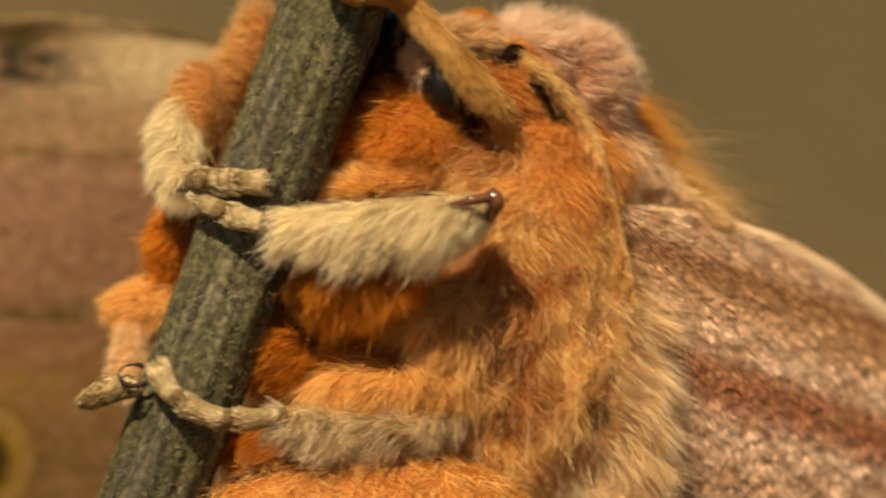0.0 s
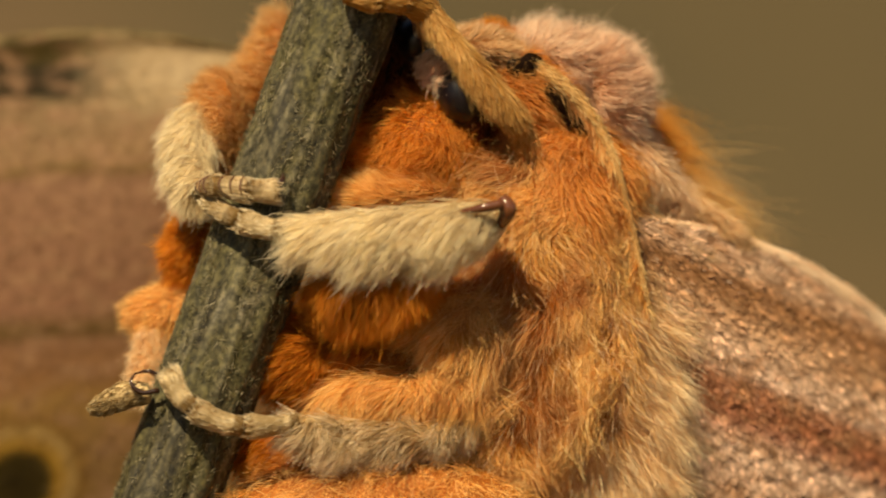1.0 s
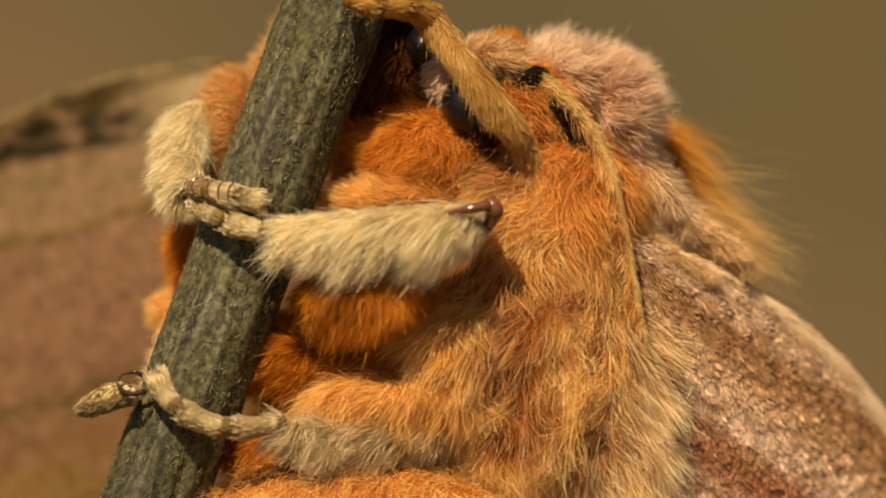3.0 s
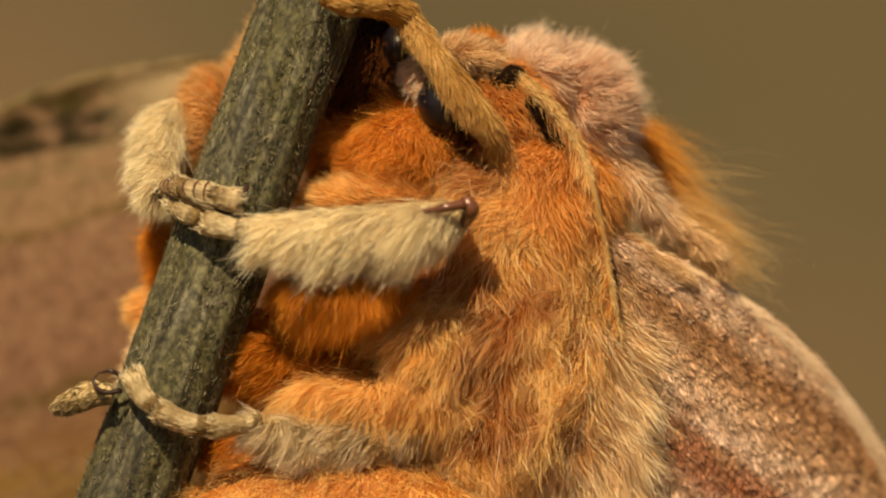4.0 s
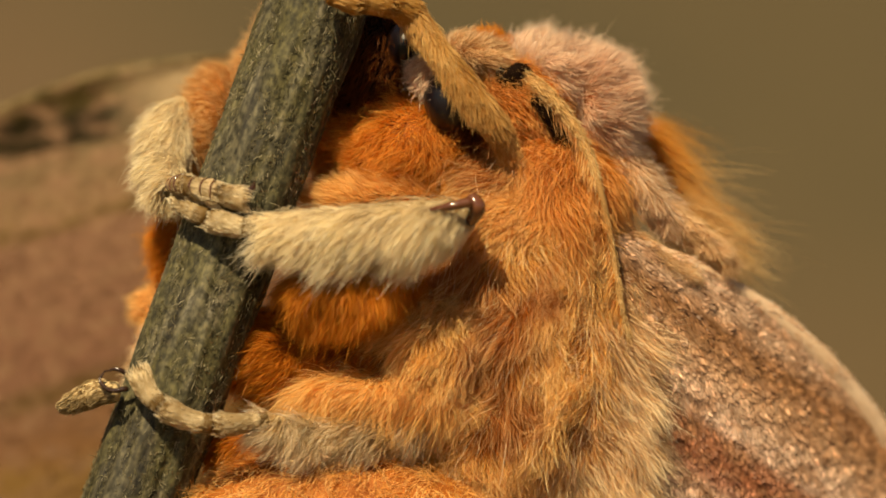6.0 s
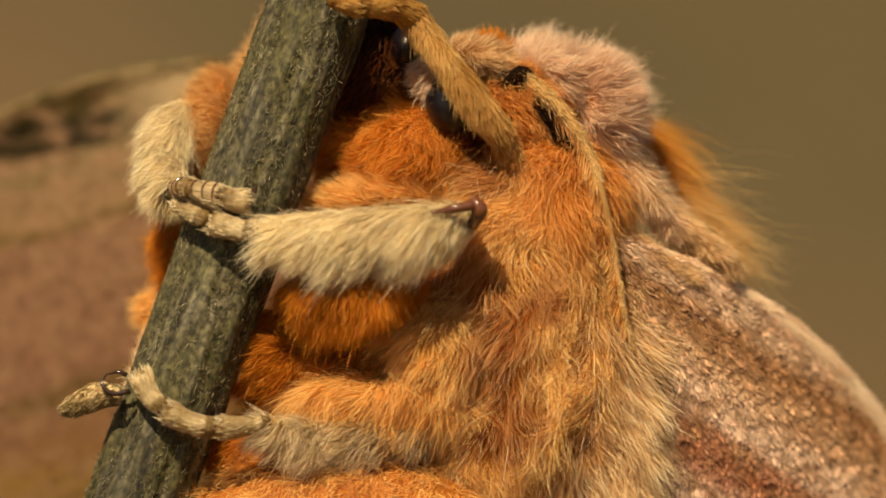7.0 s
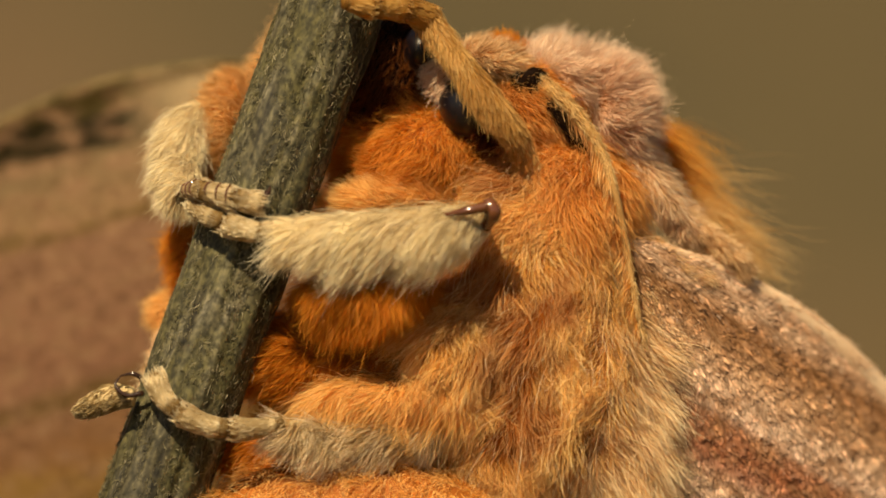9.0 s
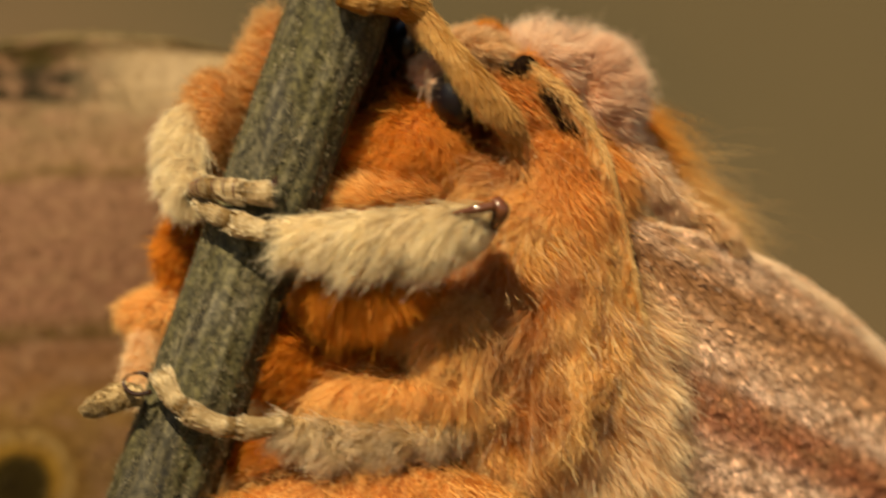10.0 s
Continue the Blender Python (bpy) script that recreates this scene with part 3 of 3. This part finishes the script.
def build_foot(leg, points, radii, joints, hair, seed, bars=0):
    """The jointed foot of a leg: segments that widen towards their far ends, each clad in short flat hair."""
    path, r = rod(points, radii, joints * 14)
    rng = np.random.default_rng(seed)
    for j in range(joints):
        cut = slice(j * 14, j * 14 + 14)
        q, k = path[cut], r[cut] * np.concatenate([np.linspace(0.82, 1.08, 11), (1.06, 0.98, 0.78)])
        skin, f0 = tube(q, k, 14)
        p, n, tan = tube_roots(q, k, 700, rng)
        (v, f), uv = strands(p, n, tan, rng, length=14, width=2.0, lift=0.10, wild=0.10, clump=0.1, group=8, stray=0.1)
        ring = np.minimum(np.arange(len(skin)) // 14, 13)
        base = np.stack([np.where((ring < 3) | (ring > 11), 0.0, 0.4), np.zeros(len(skin))], -1)
        uv[:, 0] *= np.repeat(np.where(((p - q[0]) * (q[-1] - q[0])).sum(-1) / ((q[-1] - q[0]) ** 2).sum() < 0.14, 0.15, 1.0), 7)
        part("tarsal_segment", (np.vstack([skin, v]), np.vstack([f0, f + len(skin)])), hair, leg, layers=[("strand", np.vstack([base, uv]))])
        # rows of dark bristles across the top of a segment
        t3, side, up = frames_along(q)
        for b in range(bars if j < joints - 1 else 0):
            i = 2 + b * 4
            a = np.linspace(-2.2, 0.1, 9)[:, None]
            bow = q[i] + 1.04 * k[i] * (np.cos(a) * side[i] + np.sin(a) * up[i]) + t3[i] * (6 * U * (a + 1) ** 2)
            part("bristle_row", tube(bow, np.array((0.4, 1.2, 1.7, 1.9, 2.0, 1.9, 1.7, 1.2, 0.4)) * U, 6), HORN, leg)


def claw(parent, points, r=7):
    path, radii = rod(points, [r, r * 0.8, r * 0.25], 12)
    part("claw", tube(path, radii, 10), CLAW, parent, "dark horny claw")


holding = []
leg = build_leg("foreleg", [(852, 388, -120), (780, 402, -150), (650, 418, -155), (515, 412, -128)], [24, 38, 40, 18], CREAM, 24000, (-0.15, 1.3, -0.1), "cream furry foreleg with a dark knee, wrapped round the twig", 51,
                length=80, width=1.3, lift=0.24, wild=0.12, group=14, clump=0.4, stray=0.1)
build_foot(leg, [(528, 404, -122), (480, 410, -130), (425, 405, -128), (370, 384, -112), (330, 360, -60)], [16, 19, 21, 20, 15], 3, FOOT, 52)
path, r = rod([(852, 353, -180), (864, 374, -184), (852, 400, -160)], [11, 16, 11], 14)
part("knee", tube(path, r, 12), HORN, leg, "shiny dark brown knee")
path, r = rod([(780, 378, -196), (815, 372, -203), (852, 364, -200)], [3, 8, 10], 14)
part("spur", tube(path, r, 10), HORN, leg, "shiny brown spur")
holding.append(leg)
leg = reaching = build_leg("foreleg", [(340, 186, 175), (318, 240, 130), (310, 300, 60), (322, 338, -20)], [14, 30, 28, 16], CREAM, 15000, (-0.75, 0.6, -0.05), "cream furry leg reaching round the twig", 53, length=66, width=1.2, lift=0.28, wild=0.14, group=22, stray=0.2)
build_foot(leg, [(322, 335, -40), (355, 336, -108), (405, 350, -124), (455, 358, -120)], [15, 20, 22, 20], 3, FOOT, 54, 3)
claw(leg, [(450, 352, -132), (466, 340, -128), (470, 328, -112)])
leg = build_leg("middle_leg", [(850, 742, 70), (740, 770, -30), (620, 782, -62), (485, 755, -85)], [8, 24, 26, 17], GREY, 13000, (-0.2, 0.8, 0), "cream and grey furry middle leg holding the twig", 55, length=62, width=1.2, lift=0.28, wild=0.18, stray=0.6, clump=0.6)
build_foot(leg, [(492, 750, -95), (420, 758, -118), (350, 748, -126), (290, 712, -122), (262, 662, -108)], [16, 20, 20, 20, 19], 3, FOOT, 56)
claw(leg, [(246, 694, -100), (215, 698, -104), (196, 680, -100), (206, 662, -92)], 5)
claw(leg, [(250, 672, -100), (228, 660, -106), (206, 664, -100)], 5)
holding.append(leg)
leg = build_leg("middle_leg", [(228, 700, -75), (190, 702, -66), (155, 716, -40), (130, 728, -20)], [18, 24, 20, 7], TIP, 2500, (-0.5, 0.3, 0), "cream tip of a leg hooked round the twig", 57, length=15, width=2.2, lift=0.1, wild=0.1)
holding.append(leg)
leg = build_leg("leg", [(742, 22, -40), (790, 88, -60), (845, 160, -72), (890, 222, -64), (928, 285, -20)], [17, 17, 22, 23, 11], TAN, 12000, (0.0, 0.9, 0), "tan furry leg bent over the top of the twig", 58, length=36, width=1.2, lift=0.22, wild=0.13, stray=0.2)
build_foot(leg, [(600, -4, -128), (655, 8, -116), (708, 12, -84), (752, 34, -40)], [21, 24, 25, 26], 3, TAN, 59)


def build_antenna():
    path, r = rod([(930, 130, 20), (990, 175, -18), (1045, 245, -32), (1078, 330, -48), (1100, 430, -26), (1116, 530, -26), (1134, 615, -10)], [10, 9, 8, 7, 6, 5, 2.5], 80)
    ob = part("antenna", tube(path, r, 10), hair_free_tan, moth, "slender tan comb-toothed antenna")
    rng = np.random.default_rng(77)
    tan, side, up = frames_along(path)
    i = rng.integers(4, 74, 1500)
    comb = unit(-side[i] * np.sign(side[i][:, :1]) * 0.6 + tan[i] + 0.1 * up[i])
    g, uv = strands(path[i], unit(comb + 0), comb, rng, length=58, width=1.8, lift=0.5, wild=0.10, clump=0.0, stray=0.1)
    p, nn, tt = tube_roots(path, np.interp(np.arange(80), [0, 30, 42, 79], [14, 8, 5, 3]) * U, 6000, rng)
    fur(ob, ANTENNA_HAIR, p, nn, tt, rng, length=14, lift=0.15, stray=0.15)
    part("fringe", g, FLANK, ob, smooth=False, layers=[("strand", uv)], kind="stuff")


ANTENNA_HAIR = hair_material("antenna_hair", (0.40, 0.22, 0.07), (0.68, 0.45, 0.18), (0.85, 0.66, 0.36), (0.85, 0.66, 0.38))
hair_free_tan = skin_material("antenna_tan", (0.32, 0.17, 0.055), (0.45, 0.26, 0.10))
build_antenna()


# ---- wings ----
def build_wing(name, hinge, first, last, reach, slope, mat, label, density, seed, dip=0.0, edge_size=17, bent=1.0, veins=(), skew=0.0):
    """A wing spread from its hinge between two angles (degrees, clockwise from right as seen), slope(r, q) its depth in units."""
    o = at(*hinge)
    sign = 1 if last > first else -1

    def place(r, q):
        a = np.radians(first + (last - first) * q)
        edge = reach * (1 - 0.28 * q - 0.05 * np.sin(q * 9)) * r
        a = a + bent * np.radians(np.clip(0.0355 * (edge - 530), -16, 9)) * (1 - q)
        x, y = edge * np.cos(a), edge * np.sin(a)
        bow = dip * np.sin(np.pi * np.clip(r, 0, 1)) * np.sin(np.pi * q)
        k = 0.5 + 0.5 * np.cos(np.pi * np.clip(q / 0.06, 0, 1))
        f = radians(first)
        along, across = x * math.cos(f) + y * math.sin(f), sign * (y * math.cos(f) - x * math.sin(f))
        depth = slope(r, q) + bow - 14 * k * np.clip(r * 12, 0, 1)
        away = 1 + depth / (D + hinge[2])
        return np.stack([(o[0] + x * U) * away, o[1] + depth * U, Z0 + (o[2] - y * U - Z0) * away], -1), np.stack([along / 1000, (across - skew * along) / 1000], -1)

    R, Q = np.meshgrid(np.linspace(0.02, 1, 60), np.linspace(0, 1, 70), indexing="ij")
    v, uv = place(R.ravel(), Q.ravel())
    n = len(v)
    i, j = np.meshgrid(np.arange(59), np.arange(69), indexing="ij")
    f = np.stack([i * 70 + j, i * 70 + j + 1, (i + 1) * 70 + j + 1, (i + 1) * 70 + j], -1).reshape(-1, 4)
    thick = v + np.array((0, 9 * U, 0))
    rim = np.concatenate([np.arange(70), np.arange(1, 60) * 70 + 69, np.arange(68, -1, -1) + 59 * 70, np.arange(58, 0, -1) * 70])
    nxt = np.roll(rim, -1)
    faces = np.vstack([f, f[:, ::-1] + n, np.stack([rim, rim + n, nxt + n, nxt], -1)])
    ob = part(name, (np.vstack([v, thick]), faces), mat, moth, label, origin=o, layers=[("place", np.vstack([uv, uv]))])
    rng = np.random.default_rng(seed)
    for count, limit in density:
        r, q = np.sqrt(rng.uniform(0, limit**2, count)), rng.uniform(0, 1, count)
        p, uvp = place(r, q)
        p2, _ = place(np.minimum(r + 0.01, 1.2), q)
        out = unit(p2 - p)
        g, uvs = strands(p, np.tile((0, -1.0, 0), (count, 1)), out, rng, length=15, width=4.0, lift=0.03, wild=0.13, clump=0, stray=0.5, tufts=60, curl=0.02, lying=True)
        part("scale_coat", g, mat, ob, smooth=False, layers=[("strand", uvs), ("place", np.repeat(uvp, 7, axis=0))], kind="stuff")
    # the thick leading edge: pale, or on the far wing olive with shade coloured in
    rr = np.linspace(0.03, 0.99, 60)
    edge, euv = place(rr, np.full(60, 0.006))
    edge = edge + np.stack([0 * rr, np.interp(rr, [0, 0.1, 0.3], [0, 4, 14]) * U, 0 * rr], -1)
    g = tube(edge, np.interp(rr, [0, 0.1, 0.28, 0.5, 1], [1, edge_size * 0.35, edge_size * 0.8, edge_size, 6]) * U, 12)
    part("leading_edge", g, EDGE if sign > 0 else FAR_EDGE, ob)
    for at_q in veins:
        line, luv = place(rr, np.full(60, at_q))
        part("vein", tube(line, np.interp(rr, [0, 1], [4, 3]) * U, 8), mat, ob, layers=[("place", np.vstack([np.repeat(luv, 8, axis=0), luv[0], luv[-1]]))])
    rng = np.random.default_rng(seed + 1)
    p, nn, tan = tube_roots(edge, np.interp(rr, [0, 0.1, 0.28, 0.5, 1], [1, edge_size * 0.35, edge_size * 0.8, edge_size, 6]) * U * 0.9, 14000 if sign > 0 else 4000, rng)
    g, uvs = strands(p, nn, tan, rng, length=20, width=2.2, lift=0.12, wild=0.16, clump=0.2, stray=0.3)
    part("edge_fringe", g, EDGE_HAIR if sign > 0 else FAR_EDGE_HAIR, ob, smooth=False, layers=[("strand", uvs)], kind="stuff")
    return ob


EDGE = skin_material("edge_pale", (0.62, 0.42, 0.26), (0.74, 0.55, 0.38))
# FAR_EDGE and FAR_EDGE_HAIR: the pale edge again, darkened to olive for its shade
FAR_EDGE = skin_material("edge_olive_shaded", (0.11, 0.08, 0.03), (0.2, 0.14, 0.06))
EDGE_HAIR = hair_material("edge_hair", (0.58, 0.35, 0.2), (0.8, 0.57, 0.38), (0.92, 0.8, 0.66), (0.92, 0.8, 0.66), (0.62, 0.36, 0.19), 0.5, patch_scale=500.0)
FAR_EDGE_HAIR = hair_material("far_edge_shaded_hair", (0.08, 0.06, 0.02), (0.17, 0.12, 0.05), (0.3, 0.2, 0.09), (0.24, 0.17, 0.07))
near_wing = build_wing("forewing", (1100, 417, 15), 33.5, 116, 1500, lambda r, q: 420 * r - 30 * q + 480 * r * np.exp(-q / 0.07), SCALES, "pinkish brown scaly wing with a pale leading edge", [(72000, 0.5), (5000, 1.0)], 31, -60, 30, 1.0, (0.1, 0.19, 0.3, 0.43, 0.58, 0.74))
far_wing = build_wing("forewing", (545, 112, 700), 171, 72, 1500, lambda r, q: 260 * r - 120 * q, FAR_SCALES, "pinkish brown banded wing with a margin coloured dark olive for shade beside the twig", [(9000, 0.7)], 41, -40, 14, -0.8, (), 0.12)


def motions():
    # seconds, sway right and down in units, how far the moth has turned up on its legs (0 to 1), the forewing's lift in degrees
    rows = [
        (0, 14, -15, 0.70, 10.5), (0.1, -4, -20, 0.85, 12.7), (0.2, 47, -31, 1.00, 15.0), (0.3, 45, -31, 1.00, 14.9), (0.4, 49, -20, 0.97, 14.8),
        (0.5, 87, 5, 0.95, 14.7), (0.6, 39, -12, 0.82, 12.0), (0.7, 27, -10, 0.70, 9.2), (0.8, 126, 0, 0.66, 8.9), (0.9, 130, 2, 0.61, 8.6),
        (1, 34, -3, 0.57, 8.3), (1.1, 64, -3, 0.63, 10.1), (1.2, 88, -2, 0.68, 12.0), (1.3, 83, -2, 0.67, 10.9), (1.4, 105, 26, 0.65, 9.8),
        (1.5, 59, 45, 0.55, 8.7), (1.6, 1, 20, 0.30, 4.3), (1.7, 26, -2, 0.08, -0.1), (1.8, 19, -26, 0.00, -0.6), (1.9, -2, 10, 0.00, -1.0),
        (2, 16, 0, 0.00, -1.4), (2.1, 55, -7, 0.00, -2.6), (2.2, -19, -2, 0.00, -3.7), (2.3, -35, 2, 0.00, -3.4), (2.4, 47, 12, 0.00, -3.0),
        (2.5, 26, 8, 0.00, -2.7), (2.6, -34, 2, 0.00, -2.4), (2.7, -7, -2, 0.00, -2.1), (3.8, 24, 5, 0.00, -2.5), (3.9, -12, -7, 0.00, -2.6),
        (4, -31, -3, 0.00, -2.7), (4.1, 14, 5, 0.00, -3.0), (4.2, 11, -5, 0.00, -3.4), (4.3, -21, -8, 0.00, -3.0), (4.4, 21, 10, 0.00, -2.6),
        (4.5, 35, 7, 0.00, -2.2), (4.6, -11, -10, 0.00, -0.8), (4.7, 7, 2, 0.00, 0.5), (4.8, 59, 10, 0.00, 1.1), (4.9, 32, 2, 0.00, 1.7),
        (5, 39, -3, 0.00, 2.3), (5.1, 57, 2, 0.00, 0.4), (5.2, 6, -7, 0.00, -1.6), (6.3, -20, -5, 0.00, -0.8), (6.5, 6, 8, 0.00, -1.0),
        (7, -16, -1, 0.00, -0.1), (7.5, 0, 0, 0.00, -0.0), (8, -2, 0, 0.00, 0.8), (8.5, 0, -1, 0.00, 1.5), (9, 8, 2, 0.00, 2.3),
        (9.5, 0, -6, 0.10, 2.9), (9.6, -1, -6, 0.20, 5.8), (9.8, -11, -22, 0.52, 5.8), (10, 22, 0, 0.55, 5.1),
    ]
    grip, root = Vector(GRIP), Vector(ORIGIN[twig])
    hinge = Matrix.Translation(Vector(at(500, 750, 0)) - grip)
    near, far = Vector(ORIGIN[near_wing]) - grip, Vector(ORIGIN[far_wing]) - grip
    state = [(t, Vector((x * U, 0, -y * U)), hinge @ pose(0, 0, 0, 0, -5 * up, 10 * up) @ hinge.inverted(), up, lift) for t, x, y, up, lift in rows]
    walk(twig, [(t, Matrix.Translation(root + v)) for t, v, turn, up, lift in state])
    walk(moth, [(t, Matrix.Translation(grip + v) @ turn) for t, v, turn, up, lift in state])
    # the feet stay on the twig while the body turns
    for leg in holding:
        walk(leg, [(t, turn.inverted()) for t, v, turn, up, lift in state])
    heel = Matrix.Translation(Vector(at(330, 350, 0)) - grip)
    walk(reaching, [(t, turn.inverted() @ heel @ pose(0, 0, 0, 0, -13 * up, 0) @ heel.inverted()) for t, v, turn, up, lift in state])
    # the haunch behind the twig swings out as the moth turns
    walk(far_haunch, [(t, pose(-72 * up * U, 0, 10 * up * U)) for t, v, turn, up, lift in state])
    walk(near_wing, [(t, Matrix.Translation(near) @ pose(0, 0, 0, 0, -lift, 0)) for t, v, turn, up, lift in state])
    walk(far_wing, [(t, Matrix.Translation(far) @ pose(0, 0, 0, 0, 26 * up, 0)) for t, v, turn, up, lift in state])


motions()
